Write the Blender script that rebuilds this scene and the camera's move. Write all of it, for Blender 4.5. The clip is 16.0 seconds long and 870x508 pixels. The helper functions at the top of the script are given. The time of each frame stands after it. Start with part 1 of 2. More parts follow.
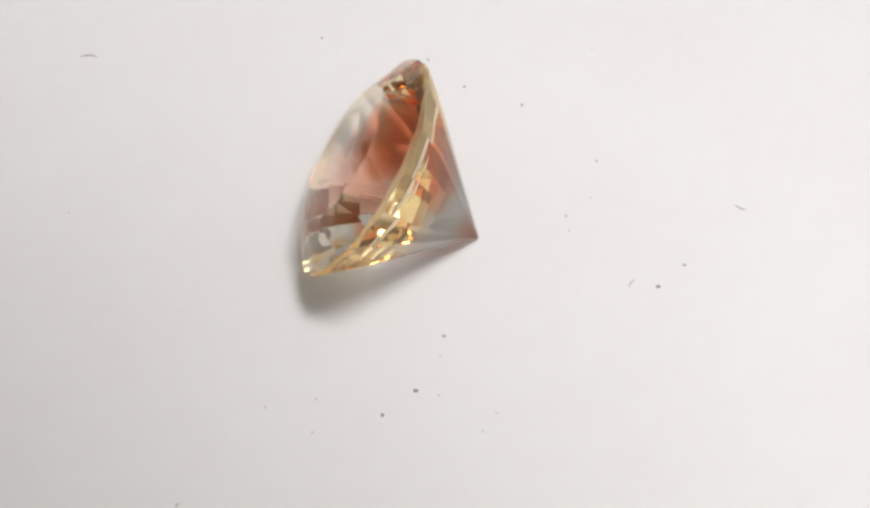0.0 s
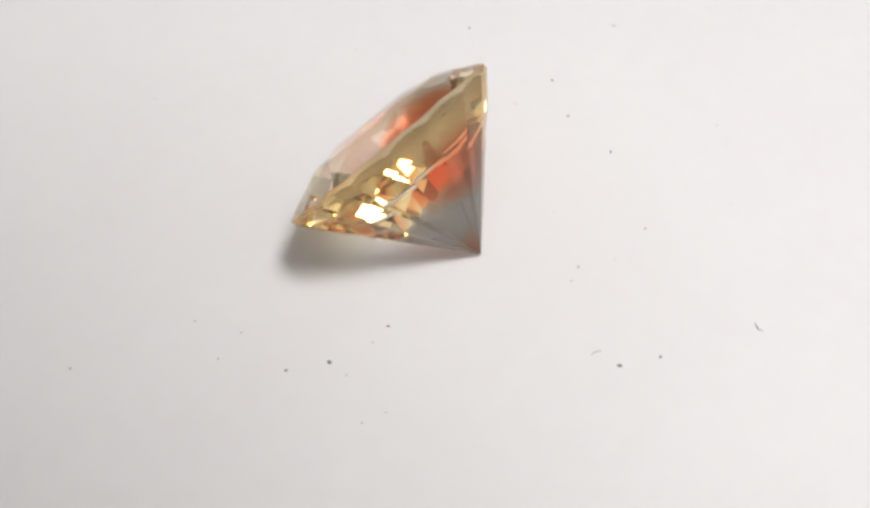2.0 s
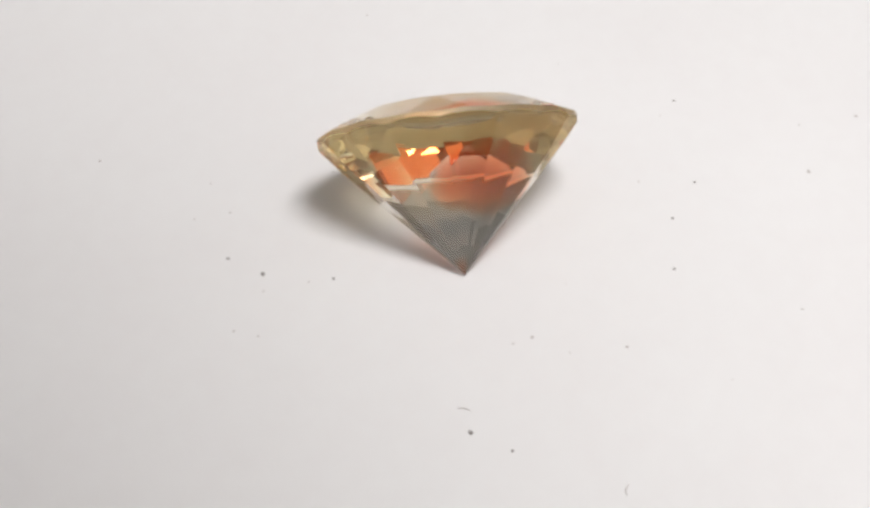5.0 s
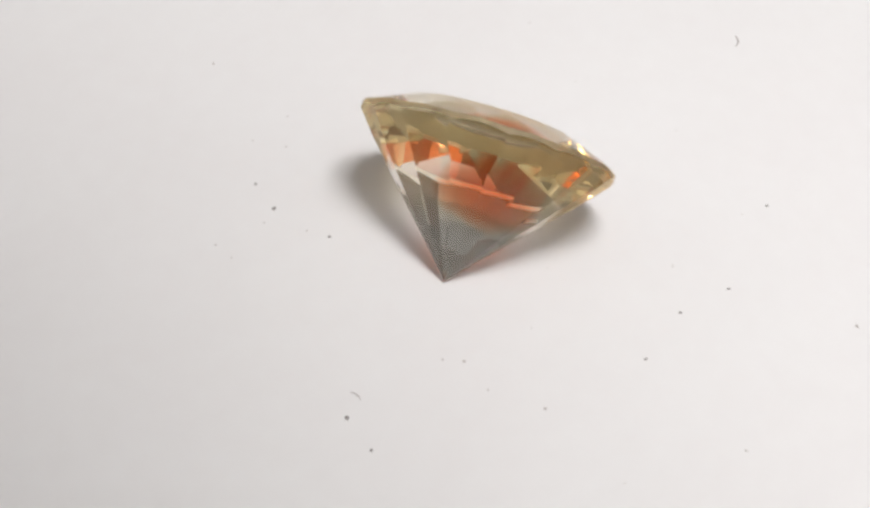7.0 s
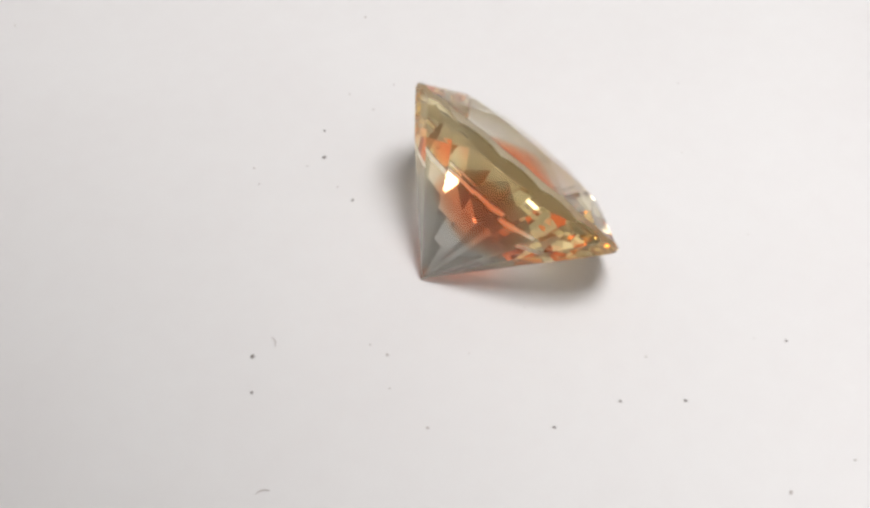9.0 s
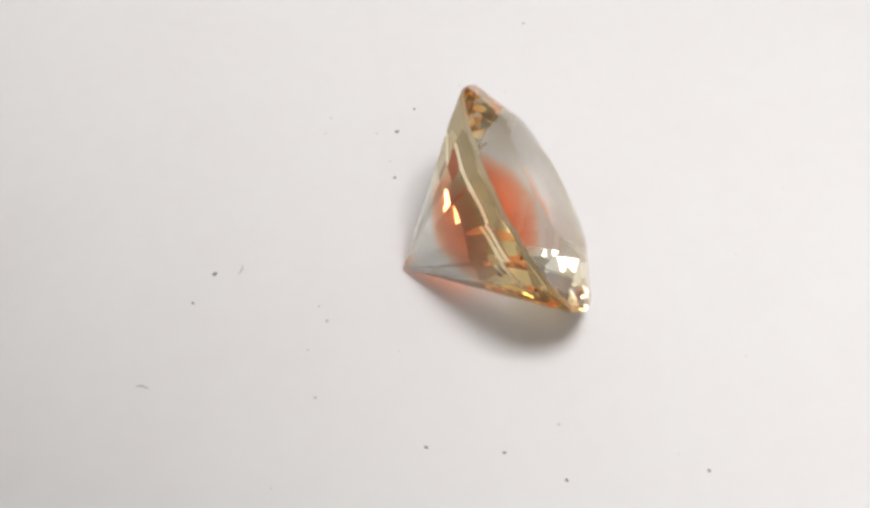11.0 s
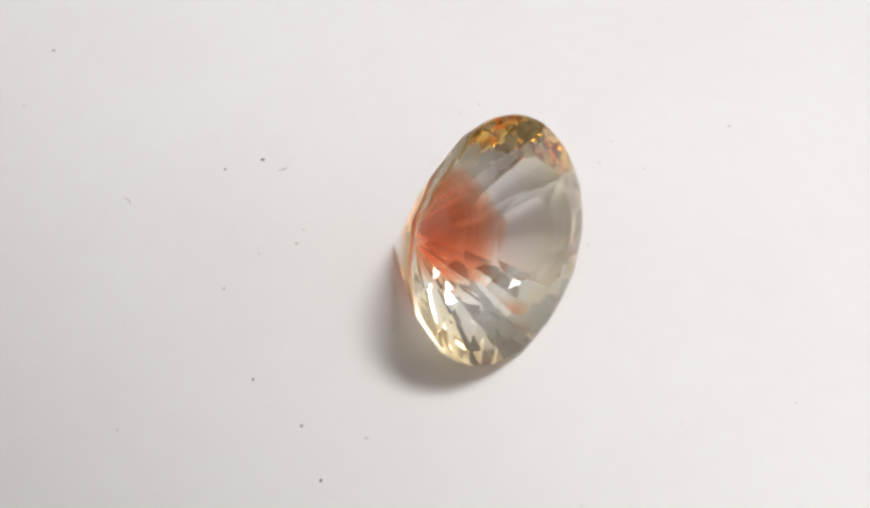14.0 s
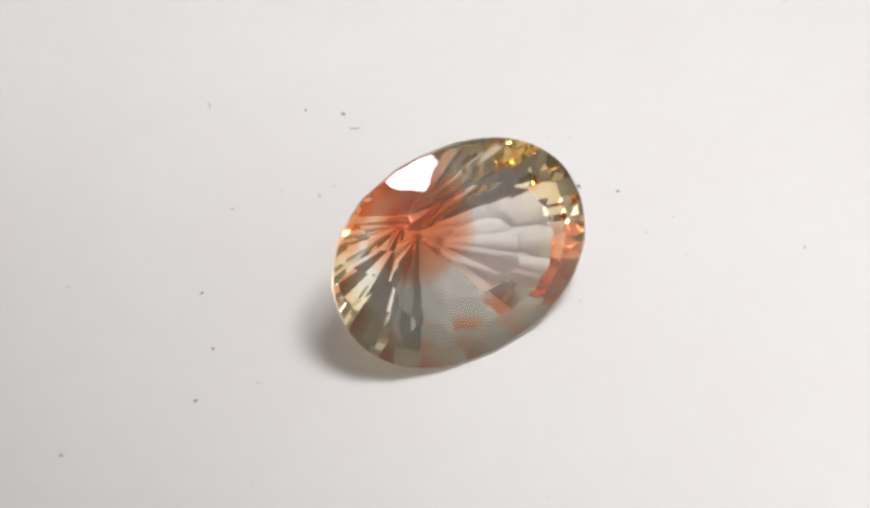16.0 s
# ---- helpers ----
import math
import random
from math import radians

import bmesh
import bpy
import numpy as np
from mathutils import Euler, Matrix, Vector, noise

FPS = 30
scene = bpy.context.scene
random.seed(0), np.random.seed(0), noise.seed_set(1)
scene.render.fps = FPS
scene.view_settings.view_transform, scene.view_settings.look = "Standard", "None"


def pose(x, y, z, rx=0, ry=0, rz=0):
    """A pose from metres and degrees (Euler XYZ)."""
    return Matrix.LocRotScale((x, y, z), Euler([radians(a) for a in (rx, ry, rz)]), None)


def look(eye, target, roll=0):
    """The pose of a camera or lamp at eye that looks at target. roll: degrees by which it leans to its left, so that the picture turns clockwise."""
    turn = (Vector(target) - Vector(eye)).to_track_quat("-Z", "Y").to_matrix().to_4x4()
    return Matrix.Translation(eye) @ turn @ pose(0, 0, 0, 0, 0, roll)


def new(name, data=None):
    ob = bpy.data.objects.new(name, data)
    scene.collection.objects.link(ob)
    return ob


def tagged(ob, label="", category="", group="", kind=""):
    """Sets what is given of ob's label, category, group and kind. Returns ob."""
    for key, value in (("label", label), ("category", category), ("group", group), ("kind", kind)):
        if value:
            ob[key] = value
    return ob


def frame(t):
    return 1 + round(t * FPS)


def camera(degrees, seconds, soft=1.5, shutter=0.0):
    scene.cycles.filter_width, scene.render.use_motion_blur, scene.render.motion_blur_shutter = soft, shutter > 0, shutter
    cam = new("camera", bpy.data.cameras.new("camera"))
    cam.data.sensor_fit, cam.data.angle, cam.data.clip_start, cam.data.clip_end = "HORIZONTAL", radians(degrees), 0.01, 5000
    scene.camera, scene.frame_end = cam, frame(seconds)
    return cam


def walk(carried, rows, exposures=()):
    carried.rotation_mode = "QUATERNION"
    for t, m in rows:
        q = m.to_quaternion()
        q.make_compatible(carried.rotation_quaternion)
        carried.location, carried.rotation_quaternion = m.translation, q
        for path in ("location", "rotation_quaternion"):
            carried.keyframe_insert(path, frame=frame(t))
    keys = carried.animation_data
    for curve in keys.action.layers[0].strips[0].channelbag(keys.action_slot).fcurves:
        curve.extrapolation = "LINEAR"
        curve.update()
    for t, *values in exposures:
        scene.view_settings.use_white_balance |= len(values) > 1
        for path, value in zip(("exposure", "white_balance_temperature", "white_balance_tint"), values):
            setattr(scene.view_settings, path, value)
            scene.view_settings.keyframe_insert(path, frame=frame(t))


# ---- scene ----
cam = camera(34.68, 16.0, soft=3.0)

# The stone and its turntable stand on a table; z = 0 is the white top of the turntable, its axis is x = y = 0.
UNIT = 0.05
EYE = Vector((0.0, -0.044694, 0.05))
YAW, PITCH, ROLL = radians(-0.139), radians(48.377), 2.66
AIM = EYE + Vector((math.sin(YAW) * math.cos(PITCH), math.cos(YAW) * math.cos(PITCH), -math.sin(PITCH)))
walk(cam, [(0.0, look(EYE, AIM, ROLL)), (16.0, look(EYE, AIM, ROLL))], exposures=[(0.0, -0.10), (16.0, -0.10)])

# ---- light ----
scene.cycles.max_bounces, scene.cycles.transmission_bounces, scene.cycles.glossy_bounces, scene.cycles.transparent_max_bounces = 32, 32, 24, 64
scene.cycles.min_light_bounces, scene.cycles.min_transparent_bounces = 24, 48
scene.cycles.blur_glossy, scene.cycles.sample_clamp_indirect = 0.5, 6.0
world = bpy.data.worlds.new("sky")
scene.world = world
world.use_nodes = True
wn = world.node_tree.nodes
sky = wn.new("ShaderNodeTexSky")
sky.sky_type, sky.sun_disc = "NISHITA", False
sky.sun_elevation, sky.sun_rotation = radians(40), radians(60)
world.node_tree.links.new(sky.outputs[0], wn["Background"].inputs[0])
wn["Background"].inputs[1].default_value = 0.1

# added fill light, no known lamp: brightens the white ceiling that the facets mirror
ceiling_fill = bpy.data.lights.new("uplighter_light", "AREA")
ceiling_fill.shape, ceiling_fill.size, ceiling_fill.size_y = "RECTANGLE", 1.2, 1.2
ceiling_fill.energy, ceiling_fill.color = 53.0, (0.97, 0.98, 1.0)
new("uplighter_light", ceiling_fill).matrix_world = look((0.62, -0.95, -0.35), (0.60, -0.65, 1.70))

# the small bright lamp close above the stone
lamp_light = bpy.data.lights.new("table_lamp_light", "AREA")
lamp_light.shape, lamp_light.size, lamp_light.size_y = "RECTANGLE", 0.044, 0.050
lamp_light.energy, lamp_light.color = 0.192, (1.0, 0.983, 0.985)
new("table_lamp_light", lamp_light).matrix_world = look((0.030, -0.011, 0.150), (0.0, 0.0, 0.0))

# ---- materials ----


def material(name, base=(0.8, 0.8, 0.8), rough=0.5, metal=0.0):
    m = bpy.data.materials.new(name)
    m.use_nodes = True
    b = m.node_tree.nodes["Principled BSDF"]
    b.inputs["Base Color"].default_value = (*base, 1)
    b.inputs["Roughness"].default_value = rough
    b.inputs["Metallic"].default_value = metal
    return m


def node(m, kind, **inputs):
    n = m.node_tree.nodes.new(kind)
    for key, value in inputs.items():
        n.inputs[key].default_value = value
    return n


def join(m, a, b):
    m.node_tree.links.new(a, b)


def grained(name, dark, light, scale, rough, bump, bump_scale):
    """A diffuse surface with two scales of mottling and a fine relief."""
    m = material(name, light, rough)
    b = m.node_tree.nodes["Principled BSDF"]
    co = node(m, "ShaderNodeTexCoord")
    n1, n2 = node(m, "ShaderNodeTexNoise", Scale=scale, Detail=4.0), node(m, "ShaderNodeTexNoise", Scale=scale * 9, Detail=3.0)
    mean = node(m, "ShaderNodeMix")
    mean.inputs["Factor"].default_value = 0.35
    ramp = node(m, "ShaderNodeValToRGB")
    ramp.color_ramp.elements[0].position, ramp.color_ramp.elements[1].position = 0.3, 0.7
    ramp.color_ramp.elements[0].color, ramp.color_ramp.elements[1].color = (*dark, 1), (*light, 1)
    relief, fine = node(m, "ShaderNodeBump", Strength=bump, Distance=0.0001), node(m, "ShaderNodeTexNoise", Scale=bump_scale, Detail=5.0)
    for n in (n1, n2, fine):
        join(m, co.outputs["Object"], n.inputs["Vector"])
    join(m, n1.outputs[0], mean.inputs[2])
    join(m, n2.outputs[0], mean.inputs[3])
    join(m, mean.outputs[0], ramp.inputs[0])
    join(m, ramp.outputs[0], b.inputs["Base Color"])
    join(m, fine.outputs[0], relief.inputs["Height"])
    join(m, relief.outputs[0], b.inputs["Normal"])
    return m


PAPER = grained("white_paper", (0.785, 0.765, 0.765), (0.81, 0.80, 0.80), 90, 0.8, 0.03, 6000)
PLASTER = grained("plaster", (0.74, 0.73, 0.71), (0.78, 0.77, 0.75), 3, 0.8, 0.2, 200)
WOOD = grained("white_laminate", (0.72, 0.71, 0.69), (0.76, 0.75, 0.73), 8, 0.45, 0.2, 300)
WALL = grained("beige_wall_paint", (0.44, 0.42, 0.39), (0.50, 0.48, 0.45), 3, 0.8, 0.2, 200)
BOARDS = grained("floor_boards", (0.22, 0.17, 0.12), (0.30, 0.23, 0.16), 5, 0.5, 0.2, 200)
DUST = grained("dark_dust", (0.22, 0.20, 0.19), (0.32, 0.29, 0.28), 2500, 0.9, 0.2, 9000)
CRUMB = grained("pale_crumb", (0.68, 0.655, 0.64), (0.73, 0.71, 0.70), 2500, 0.9, 0.2, 9000)
FIBRE = grained("grey_fibre", (0.50, 0.46, 0.45), (0.58, 0.54, 0.52), 2500, 0.9, 0.2, 9000)

CASE = grained("phone_case", (0.50, 0.50, 0.49), (0.58, 0.57, 0.56), 60, 0.5, 0.1, 3000)
SCREEN = material("screen_glass", (0.01, 0.01, 0.012), 0.08)


def gem_glass(name, low, high, warm, rough=0.0):
    """Clear feldspar whose body colour goes from low near the culet to high under the girdle, and to warm at the red end (in the stone's own space)."""
    m = bpy.data.materials.new(name)
    m.use_nodes = True
    t = m.node_tree
    t.nodes.remove(t.nodes["Principled BSDF"])
    glass = node(m, "ShaderNodeBsdfGlass", IOR=1.56, Roughness=rough)
    co, xyz, cloud = node(m, "ShaderNodeTexCoord"), node(m, "ShaderNodeSeparateXYZ"), node(m, "ShaderNodeTexNoise", Scale=350.0, Detail=2.0)
    span = node(m, "ShaderNodeMapRange")
    span.inputs["From Min"].default_value, span.inputs["From Max"].default_value = 0.0042, 0.0062
    wave = node(m, "ShaderNodeMath")
    wave.operation = "MULTIPLY_ADD"
    wave.inputs[1].default_value = 0.0016
    mix = node(m, "ShaderNodeMix")
    mix.data_type = "RGBA"
    mix.inputs[6].default_value, mix.inputs[7].default_value = (*low, 1), (*high, 1)
    join(m, co.outputs["Object"], xyz.inputs[0])
    join(m, co.outputs["Object"], cloud.inputs["Vector"])
    join(m, cloud.outputs[0], wave.inputs[0])
    join(m, xyz.outputs["Z"], wave.inputs[2])
    join(m, wave.outputs[0], span.inputs["Value"])
    join(m, span.outputs[0], mix.inputs["Factor"])
    end = node(m, "ShaderNodeMapRange")
    end.inputs["From Min"].default_value, end.inputs["From Max"].default_value = 0.0006, -0.0040
    both = node(m, "ShaderNodeMix")
    both.data_type = "RGBA"
    both.inputs[6].default_value, both.inputs[7].default_value = (*high, 1), (*warm, 1)
    join(m, xyz.outputs["X"], end.inputs["Value"])
    join(m, end.outputs[0], both.inputs["Factor"])
    join(m, both.outputs[2], mix.inputs[7])
    join(m, mix.outputs[2], glass.inputs["Color"])
    join(m, glass.outputs[0], t.nodes["Material Output"].inputs["Surface"])
    return m


def tint(name, colour):
    """One thin veil of colour inside the stone."""
    m = bpy.data.materials.new(name)
    m.use_nodes = True
    t = m.node_tree
    t.nodes.remove(t.nodes["Principled BSDF"])
    veil = node(m, "ShaderNodeBsdfTransparent", Color=(*colour, 1))
    join(m, veil.outputs[0], t.nodes["Material Output"].inputs["Surface"])
    return m


GEM = gem_glass("sunstone", (0.975, 0.967, 0.942), (0.955, 0.898, 0.72), (0.962, 0.83, 0.59))
GEM_CROWN = gem_glass("sunstone_crown", (0.965, 0.966, 0.964), (0.965, 0.964, 0.955), (0.965, 0.96, 0.95))
GROUND = gem_glass("sunstone_girdle", (0.95, 0.93, 0.86), (0.95, 0.92, 0.84), (0.95, 0.92, 0.84), 0.4)
RED = tint("red_colour_zone", (0.994, 0.910, 0.862))

# ---- building helpers ----


def mesh_of(name, bm, mat, smooth=False):
    me = bpy.data.meshes.new(name)
    bm.to_mesh(me)
    bm.free()
    me.materials.append(mat)
    for p in me.polygons:
        p.use_smooth = smooth
    return me


def box(bm, lo, hi):
    c = [(a + b) / 2 for a, b in zip(lo, hi)]
    s = [b - a for a, b in zip(lo, hi)]
    bmesh.ops.create_cube(bm, size=1, matrix=Matrix.Translation(c) @ Matrix.Diagonal((*s, 1)))


def boxes(name, mat, *pairs):
    bm = bmesh.new()
    for lo, hi in pairs:
        box(bm, lo, hi)
    return new(name, mesh_of(name, bm, mat))


def part(name, bm, mat, parent, label="", smooth=False):
    ob = new(name, mesh_of(name, bm, mat, smooth))
    ob.parent = parent
    return tagged(ob, label)


# ---- the room ----
FLOOR, CEIL = -0.78, 1.70
tagged(boxes("floor", BOARDS, ((-2.2, -2.2, FLOOR - 0.1), (1.3, 2.2, FLOOR))), "pale wooden floor of the room", "floor", kind="structure")
tagged(boxes("ceiling", PLASTER, ((-2.2, -2.2, CEIL), (1.3, 2.2, CEIL + 0.1))), "plain white plaster ceiling", "ceiling", kind="structure")
tagged(boxes("wall_north", WALL, ((-2.2, 2.2, FLOOR), (1.3, 2.3, CEIL))), "plain beige painted wall", "wall", kind="structure")
tagged(boxes("wall_south", WALL, ((-2.2, -2.3, FLOOR), (1.3, -2.2, CEIL))), "plain beige painted wall", "wall", kind="structure")
tagged(boxes("wall_west", WALL, ((-2.3, -2.2, FLOOR), (-2.2, 2.2, CEIL))), "plain beige painted wall", "wall", kind="structure")
tagged(boxes("wall_east", WALL, ((1.3, -2.2, FLOOR), (1.4, 2.2, CEIL))), "plain beige painted wall", "wall", kind="structure")

# ---- table and turntable ----


def table():
    root = tagged(new("table"), "plain white laminate table under the turntable", "table")
    root.location = (0, 0, FLOOR)
    bm = bmesh.new()
    box(bm, (-0.6, -0.4, 0.71), (0.6, 0.4, 0.74))
    bmesh.ops.bevel(bm, geom=bm.edges[:], offset=0.004, segments=2, affect="EDGES")
    part("tabletop", bm, WOOD, root)
    for x in (-0.54, 0.54):
        for y in (-0.34, 0.34):
            bm = bmesh.new()
            box(bm, (x - 0.025, y - 0.025, 0), (x + 0.025, y + 0.025, 0.71))
            part("leg", bm, WOOD, root)


def lathe(bm, profile, n=96):
    rings = [[bm.verts.new((r * math.cos(2 * math.pi * k / n), r * math.sin(2 * math.pi * k / n), z)) for k in range(n)] for r, z in profile]
    for a, b in zip(rings, rings[1:]):
        for k in range(n):
            bm.faces.new((a[k], a[(k + 1) % n], b[(k + 1) % n], b[k]))
    bm.faces.new(rings[0][::-1])
    bm.faces.new(rings[-1])


def turntable():
    root = tagged(new("turntable"), "slowly turning round turntable covered with white paper", "turntable")
    root.location = (0, 0, 0)
    bm = bmesh.new()
    lathe(bm, [(0.088, -0.0385), (0.09, -0.037), (0.09, -0.003), (0.088, -0.0012)])
    part("drum", bm, PLASTER, root)
    bm = bmesh.new()
    lathe(bm, [(0.0895, -0.0012), (0.09, -0.0011), (0.09, -0.0001), (0.0899, 0.0)])
    part("paper_top", bm, PAPER, root, "white matt paper")
    return root


def phone():
    """Unseen filming phone just behind the lens's place, long side level; added for shade."""
    root = tagged(new("mobile_phone"), "slim pale mobile phone over the turntable, unseen, added to shade the paper", "phone")
    root.matrix_world = look(EYE - (AIM - EYE).normalized() * 0.004, AIM, ROLL)
    bm = bmesh.new()
    # reach up and right set so its shade darkens the paper's lower left corner
    box(bm, (-0.132, -0.020, 0.0), (0.0155, 0.0515, 0.008))
    bmesh.ops.bevel(bm, geom=bm.edges[:], offset=0.003, segments=3, affect="EDGES")
    part("body", bm, CASE, root)
    bm = bmesh.new()
    box(bm, (-0.128, -0.017, 0.0075), (0.0115, 0.0485, 0.0083))
    part("screen", bm, SCREEN, root, "glossy black glass screen")


phone()
table()
TURNTABLE = turntable()

# ---- the stone ----
HALF_LENGTH, HALF_WIDTH, DEPTH = 0.1251 * UNIT, 0.0957 * UNIT, 0.1355 * UNIT
GIRDLE, OVAL = 0.0045 * UNIT, 2.13
STONE_TURN = (55.20, 172.81, 93.09)
STONE_AT = (0.0396 * UNIT, 0.0152 * UNIT)
FACETS = 16
CUT_ERROR = 0.008
# each tier of facets as the lap cuts it: (first place, radius at height, radius at height) with radii as shares of the outline
TIERS = ((0.0, (0.0, 0.0), (0.804, 0.79 * DEPTH)),
         (0.0, (0.804, 0.79 * DEPTH), (0.992, DEPTH)),
         (0.5, (0.998, DEPTH + GIRDLE), (0.64, DEPTH + GIRDLE + 0.0215 * UNIT)),
         (0.0, (0.906, DEPTH + GIRDLE + 0.0064 * UNIT), (0.62, DEPTH + GIRDLE + 0.0212 * UNIT)),
         (0.5, (0.64, DEPTH + GIRDLE + 0.0207 * UNIT), (0.37, DEPTH + GIRDLE + 0.0260 * UNIT)))
TABLE_AT = DEPTH + GIRDLE + 0.0267 * UNIT
HEART, HEART_HALF = (-0.00103, 0.00150, 0.00447), (0.0022, 0.0020, 0.0015)
HEART_SIZES = (1.14, 1.05, 0.96, 0.86, 0.74, 0.60, 0.43)


def outline(a):
    """A point of the stone's oval outline and the direction along it there."""
    def at(u):
        c, s = math.cos(u), math.sin(u)
        return Vector((math.copysign(abs(c) ** (2 / OVAL), c) * HALF_LENGTH, math.copysign(abs(s) ** (2 / OVAL), s) * HALF_WIDTH, 0))
    return at(a), (at(a + 0.02) - at(a - 0.02)).normalized()


def cut(faces, co, no):
    """Saws a convex solid, given as loops of corners, along one plane and keeps the side away from no."""
    kept, rim = [], []
    for loop in faces:
        side = [(p - co).dot(no) for p in loop]
        if max(side) < 1e-9:
            kept.append(loop)
            continue
        out = []
        for i, p in enumerate(loop):
            q, d, e = loop[(i + 1) % len(loop)], side[i], side[(i + 1) % len(loop)]
            if d <= 0:
                out.append(p)
            if (d < 0 < e) or (e < 0 < d):
                x = p.lerp(q, d / (d - e))
                out.append(x)
                rim.append(x)
        if len(out) > 2:
            kept.append(out)
    if len(rim) > 2:
        mid = sum(rim, Vector()) / len(rim)
        u = (rim[0] - mid).normalized()
        v = no.cross(u)
        rim.sort(key=lambda p: math.atan2((p - mid).dot(v), (p - mid).dot(u)))
        kept.append(rim)
    return kept


def stone_faces():
    """The rough oval prism, then one cut for each facet, tier by tier, and the table last."""
    n, top = 4 * FACETS, TABLE_AT
    ring = [outline(2 * math.pi * k / n)[0] for k in range(n)]
    up = Vector((0, 0, top))
    faces = [[p.copy() for p in reversed(ring)], [p + up for p in ring]]
    faces += [[ring[k], ring[(k + 1) % n], ring[(k + 1) % n] + up, ring[k] + up] for k in range(n)]
    wobble = random.Random(12)
    for first, (r0, z0), (r1, z1) in TIERS:
        for k in range(FACETS):
            p, along = outline(2 * math.pi * (k + first) / FACETS)
            a, b = p * r0 + Vector((0, 0, z0)), p * r1 + Vector((0, 0, z1))
            no = (b - a).cross(along).normalized()
            if no.dot(p) < 0:
                no = -no
            no = (no + CUT_ERROR * Vector((wobble.uniform(-1, 1), wobble.uniform(-1, 1), wobble.uniform(-1, 1)))).normalized()
            faces = cut(faces, a if r0 > 0 else Vector((0, 0, 0.00001)), no)
    return faces


def gemstone():
    root = tagged(new("gemstone"), "oval faceted pale-yellow sunstone with a red heart, lying on white paper", "gemstone")
    sorts = {"pavilion": bmesh.new(), "girdle": bmesh.new(), "bezel": bmesh.new(), "table_facet": bmesh.new()}
    for loop in stone_faces():
        loop = [p for i, p in enumerate(loop) if (p - loop[i - 1]).length > 1e-7]
        if len(loop) < 3:
            continue
        no = sum(((loop[i] - loop[0]).cross(loop[i + 1] - loop[0]) for i in range(1, len(loop) - 1)), Vector()).normalized()
        kind = "pavilion" if no.z < -0.1 else "girdle" if no.z < 0.1 else "bezel" if no.z < 0.965 else "table_facet"
        sorts[kind].faces.new([sorts[kind].verts.new(p) for p in loop])
    for bm in sorts.values():
        bmesh.ops.remove_doubles(bm, verts=bm.verts[:], dist=5e-7)
    part("pavilion", sorts["pavilion"], GEM, root, "faceted clear pavilion with a red patch")
    part("girdle", sorts["girdle"], GROUND, root, "thin frosted pale girdle")
    part("bezel", sorts["bezel"], GEM_CROWN, root, "rows of flat bezel facets")
    part("table_facet", sorts["table_facet"], GEM_CROWN, root, "low polished table cut in flat steps")
    # the red heart: veils of colour one within another, kept inside the pavilion's walls
    for size in HEART_SIZES:
        bm = bmesh.new()
        bmesh.ops.create_icosphere(bm, subdivisions=4, radius=1.0)
        for v in bm.verts:
            p = v.co * size * (1 + 0.16 * noise.noise(v.co * 1.5 + Vector((size, 0, 3))))
            x, y, z = (c + h * q for c, h, q in zip(HEART, HEART_HALF, p))
            wall = (0.70 + 0.20 * size) * max(z, 0.0004) / DEPTH
            far = math.hypot(x / HALF_LENGTH, y / HALF_WIDTH) / wall
            v.co = (x / max(1, far), y / max(1, far), z)
        part("colour_zone", bm, RED, root, "soft copper-red colour zone", smooth=True)
    return root


STONE = gemstone()
tilt, az, spin = (radians(a) for a in STONE_TURN)
STONE_POSE = Matrix.Rotation(az, 4, "Z") @ Matrix.Rotation(tilt, 4, "Y") @ Matrix.Rotation(spin, 4, "Z")
low_z = min((STONE_POSE @ v.co).z for ob in STONE.children for v in ob.data.vertices)
STONE_POSE = Matrix.Translation((*STONE_AT, 0.00001 - low_z)) @ STONE_POSE

# ---- dust on the paper: places in millimetres from the axis, and a size class ----
DARK = ((-0.66, -8.40, 3), (0.48, -5.25, 2), (10.51, -1.66, 3), (11.87, -0.21, 2), (-2.05, -9.79, 2), (-6.97, 15.32, 2), (-1.00, 13.92, 2), (24.81, -3.98, 2),
        (4.13, 10.60, 2), (1.03, 11.84, 2))
PALE = ((-7.16, -9.68, 1), (-18.04, 1.26, 1), (6.26, 2.64, 2), (2.33, -10.38, 1), (2.92, -9.38, 1), (-10.18, -14.75, 2), (0.38, -8.58, 1),
        (-4.98, -10.86, 1), (0.37, -6.42, 1), (-3.34, 24.33, 2), (7.93, 6.64, 2), (-0.19, 19.93, 2), (6.38, 1.68, 1), (7.54, 4.00, 1), (-4.99, -9.10, 1))
FAINT = ((-0.16, 5.34, 1), (-4.87, 6.76, 1), (-3.51, 21.05, 2), (3.93, -28.04, 2), (-11.31, 10.31, 1), (-13.77, 4.57, 1), (-6.06, 14.17, 1), (23.60, 0.41, 2),
         (10.90, 10.54, 1), (3.64, 5.26, 1), (-6.42, -3.55, 2), (8.01, 15.44, 2), (-1.77, 11.18, 2), (24.00, 2.03, 1))
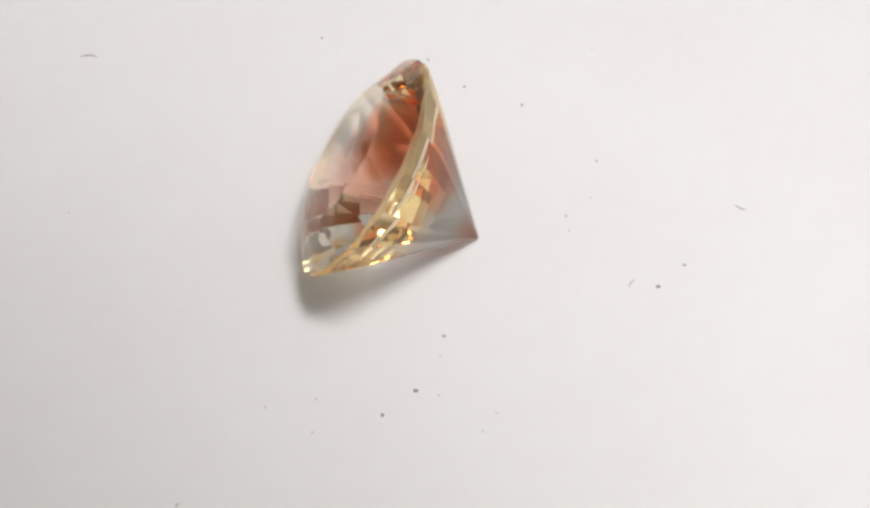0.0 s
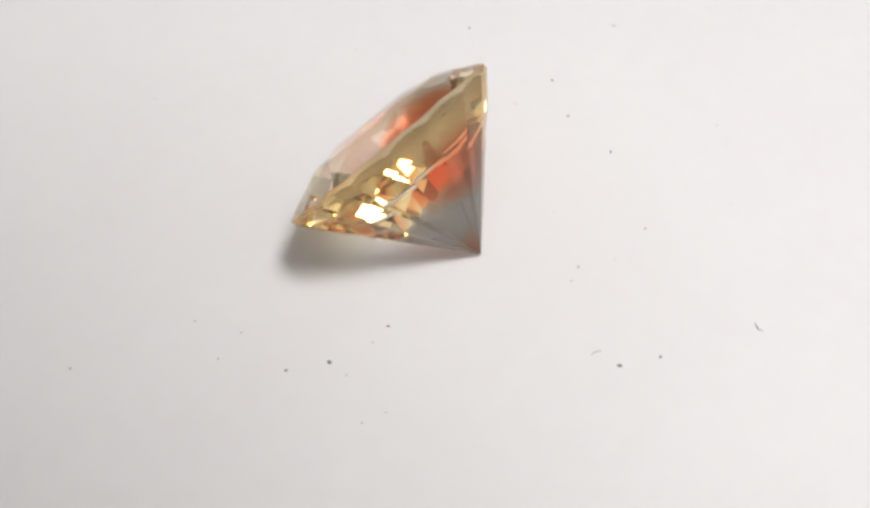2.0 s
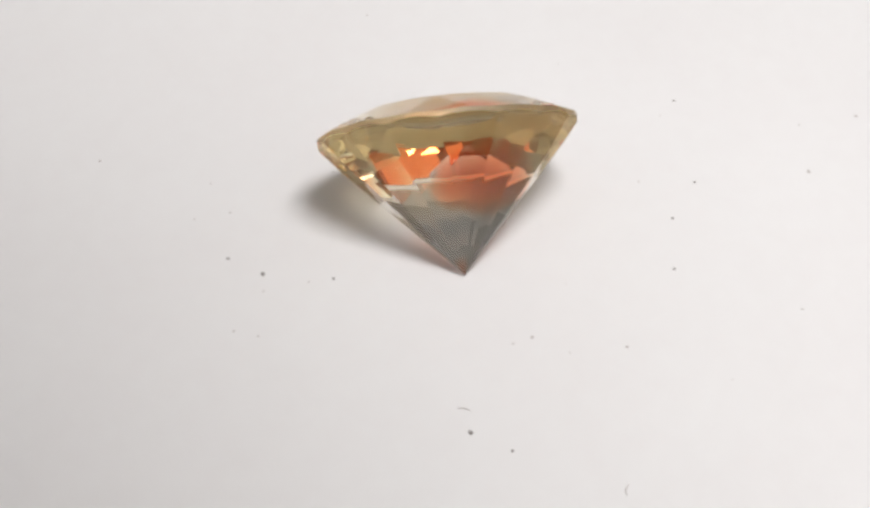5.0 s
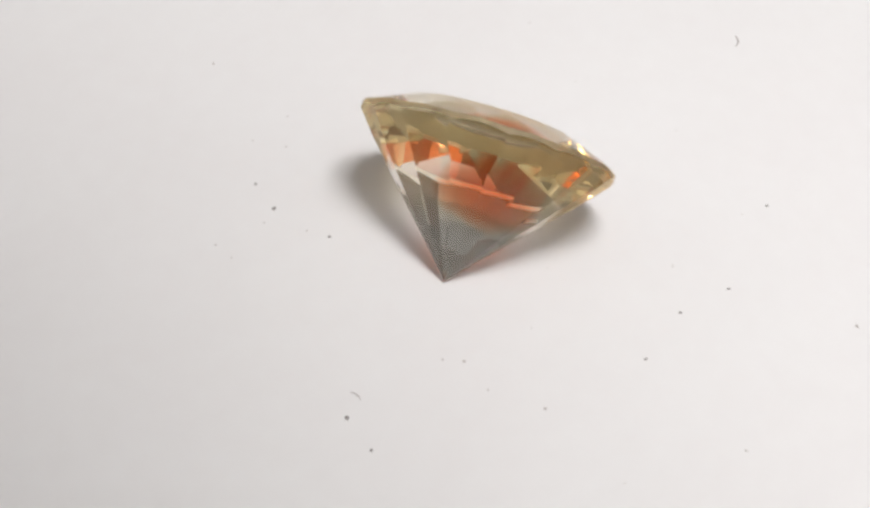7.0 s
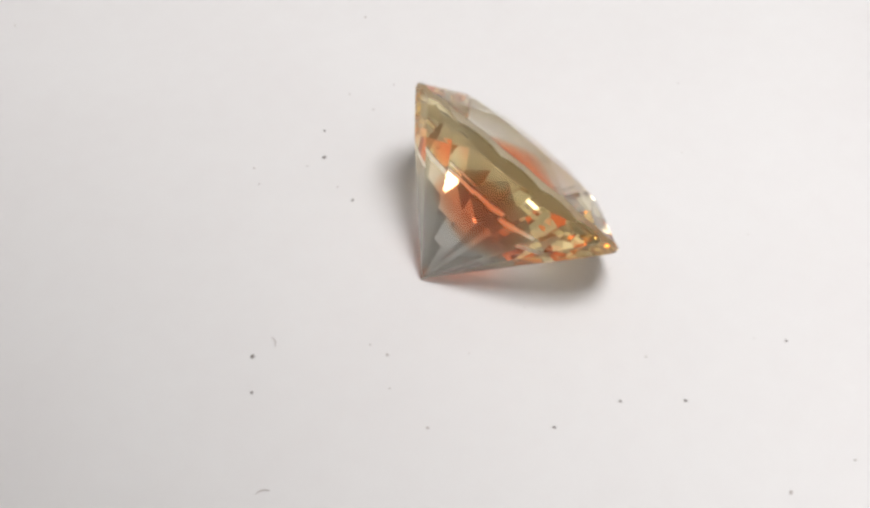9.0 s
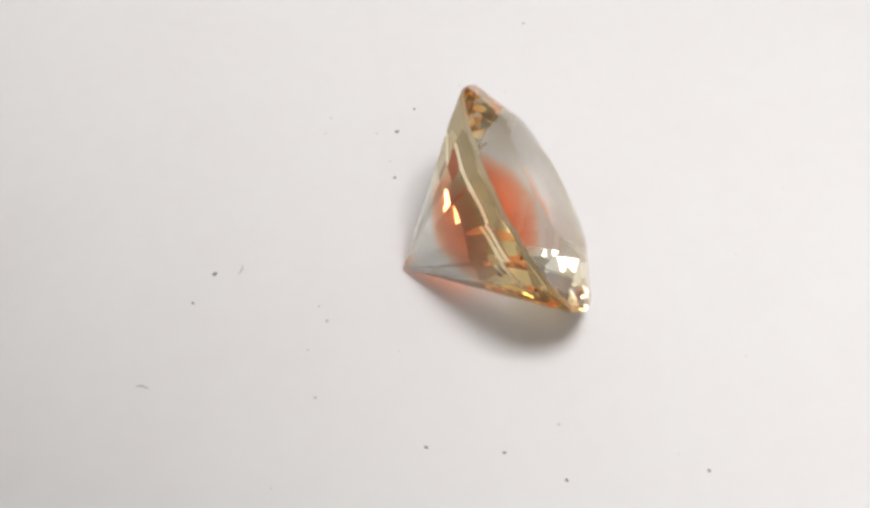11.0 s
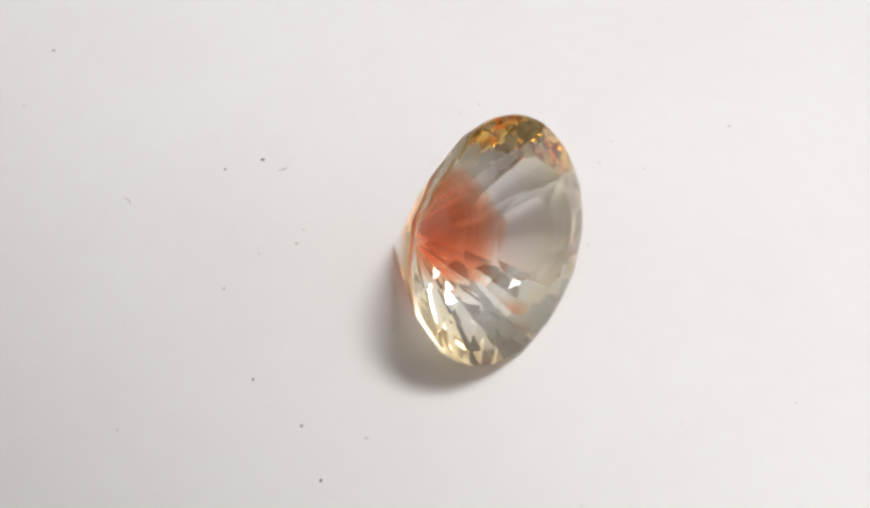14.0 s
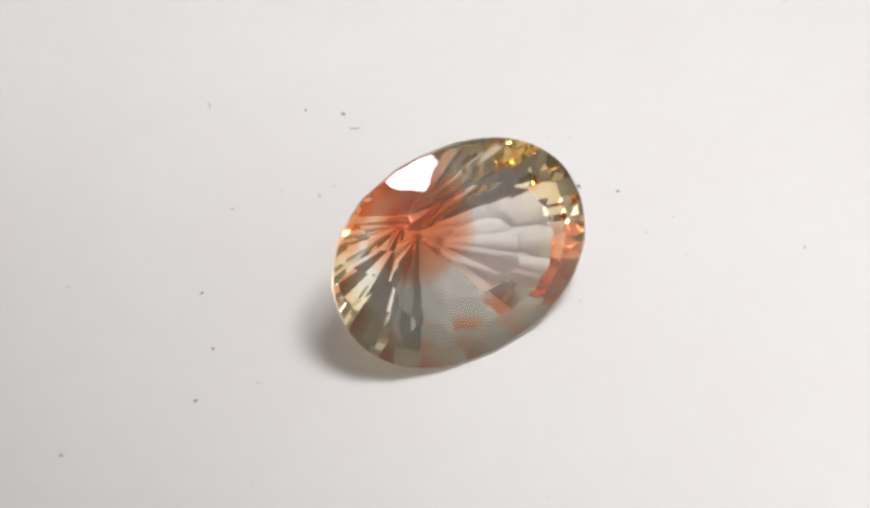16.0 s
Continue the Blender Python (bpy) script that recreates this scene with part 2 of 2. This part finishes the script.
FIBRES = ((9.26, -1.56, 2, 60), (-19.41, 12.85, 3, 5), (15.00, 3.80, 2, 150))


def grain_mesh(seed, mat):
    """A crumb of dust about one unit across, uneven and a little flat."""
    rng = random.Random(seed)
    bm = bmesh.new()
    bmesh.ops.create_icosphere(bm, subdivisions=2, radius=0.5)
    long = rng.uniform(1.0, 1.7)
    for v in bm.verts:
        v.co *= 1 + 0.35 * noise.noise(v.co * 3 + Vector((seed * 7.1, 0, 0)))
        v.co = Vector((v.co.x * long, v.co.y, v.co.z * 0.3))
    return mesh_of("dust_speck", bm, mat)


def fibre_mesh(mat):
    """A short curved hair about one unit long."""
    bm = bmesh.new()
    rings = []
    for i in range(9):
        u = i / 8 - 0.5
        r = 0.05 * (1 - 1.2 * abs(u) ** 1.5)
        rings.append([bm.verts.new((u, 0.18 * math.cos(3 * u) - 0.1 + r * math.cos(a), r * math.sin(a))) for a in (0, 1.257, 2.513, 3.77, 5.027)])
    for a, b in zip(rings, rings[1:]):
        for k in range(5):
            bm.faces.new((a[k], a[(k + 1) % 5], b[(k + 1) % 5], b[k]))
    bm.faces.new(rings[0][::-1])
    bm.faces.new(rings[-1])
    return mesh_of("fibre", bm, mat)


LOOSE = []


def lay(name, mesh, x, y, size, turn, label, category, group):
    ob = tagged(new(name, mesh), label, category, group)
    ob.scale = (size, size, size)
    low = min(v.co.z for v in mesh.vertices) * size
    LOOSE.append((ob, pose(x / 1000, y / 1000, 0.000002 - low, 0, 0, turn)))


rng = random.Random(4)
for rows, mat, label, base in ((DARK, DUST, "tiny dark speck of dust on white paper", 0.00009), (PALE, FIBRE, "tiny grey speck of dust on white paper", 0.00010),
                               (FAINT, CRUMB, "tiny pale crumb of dust on white paper", 0.00010)):
    shapes = [grain_mesh(rng.randrange(99), mat) for i in range(4)]
    for x, y, size in rows:
        lay("dust_speck", rng.choice(shapes), x, y, base * (0.35 + size * 0.58), rng.uniform(0, 360), label, "dust speck", "dust on the paper")
HAIR = fibre_mesh(FIBRE)
for x, y, size, turn in FIBRES:
    lay("fibre", HAIR, x, y, 0.00030 * size, turn, "short grey curved fibre on white paper", "fibre", "fibres on the paper")

# ---- motion of the turntable and all that lies on it ----
TURN = [(0.0, 0.0), (0.5, -7.0), (1.0, -14.15), (1.5, -21.3), (2.0, -28.5), (2.5, -35.6), (3.0, -42.75), (3.5, -49.9), (4.0, -57.1), (4.85, -69.3), (5.7, -81.6),
        (6.5, -93.3), (7.0, -100.65), (7.5, -108.0), (8.0, -115.3), (8.5, -122.7), (9.0, -130.2), (9.85, -142.5), (10.7, -154.7),
        (11.5, -166.3), (12.0, -173.6), (12.5, -180.6), (13.0, -188.0), (13.5, -195.2), (14.0, -202.5), (14.5, -209.3), (15.0, -216.8), (15.5, -223.6), (16.0, -231.2)]


def turn_rows(m):
    return [(t, Matrix.Rotation(radians(a), 4, "Z") @ m) for t, a in TURN]


def motions():
    walk(TURNTABLE, turn_rows(Matrix()))
    walk(STONE, turn_rows(STONE_POSE))
    for ob, m in LOOSE:
        walk(ob, turn_rows(m))


motions()
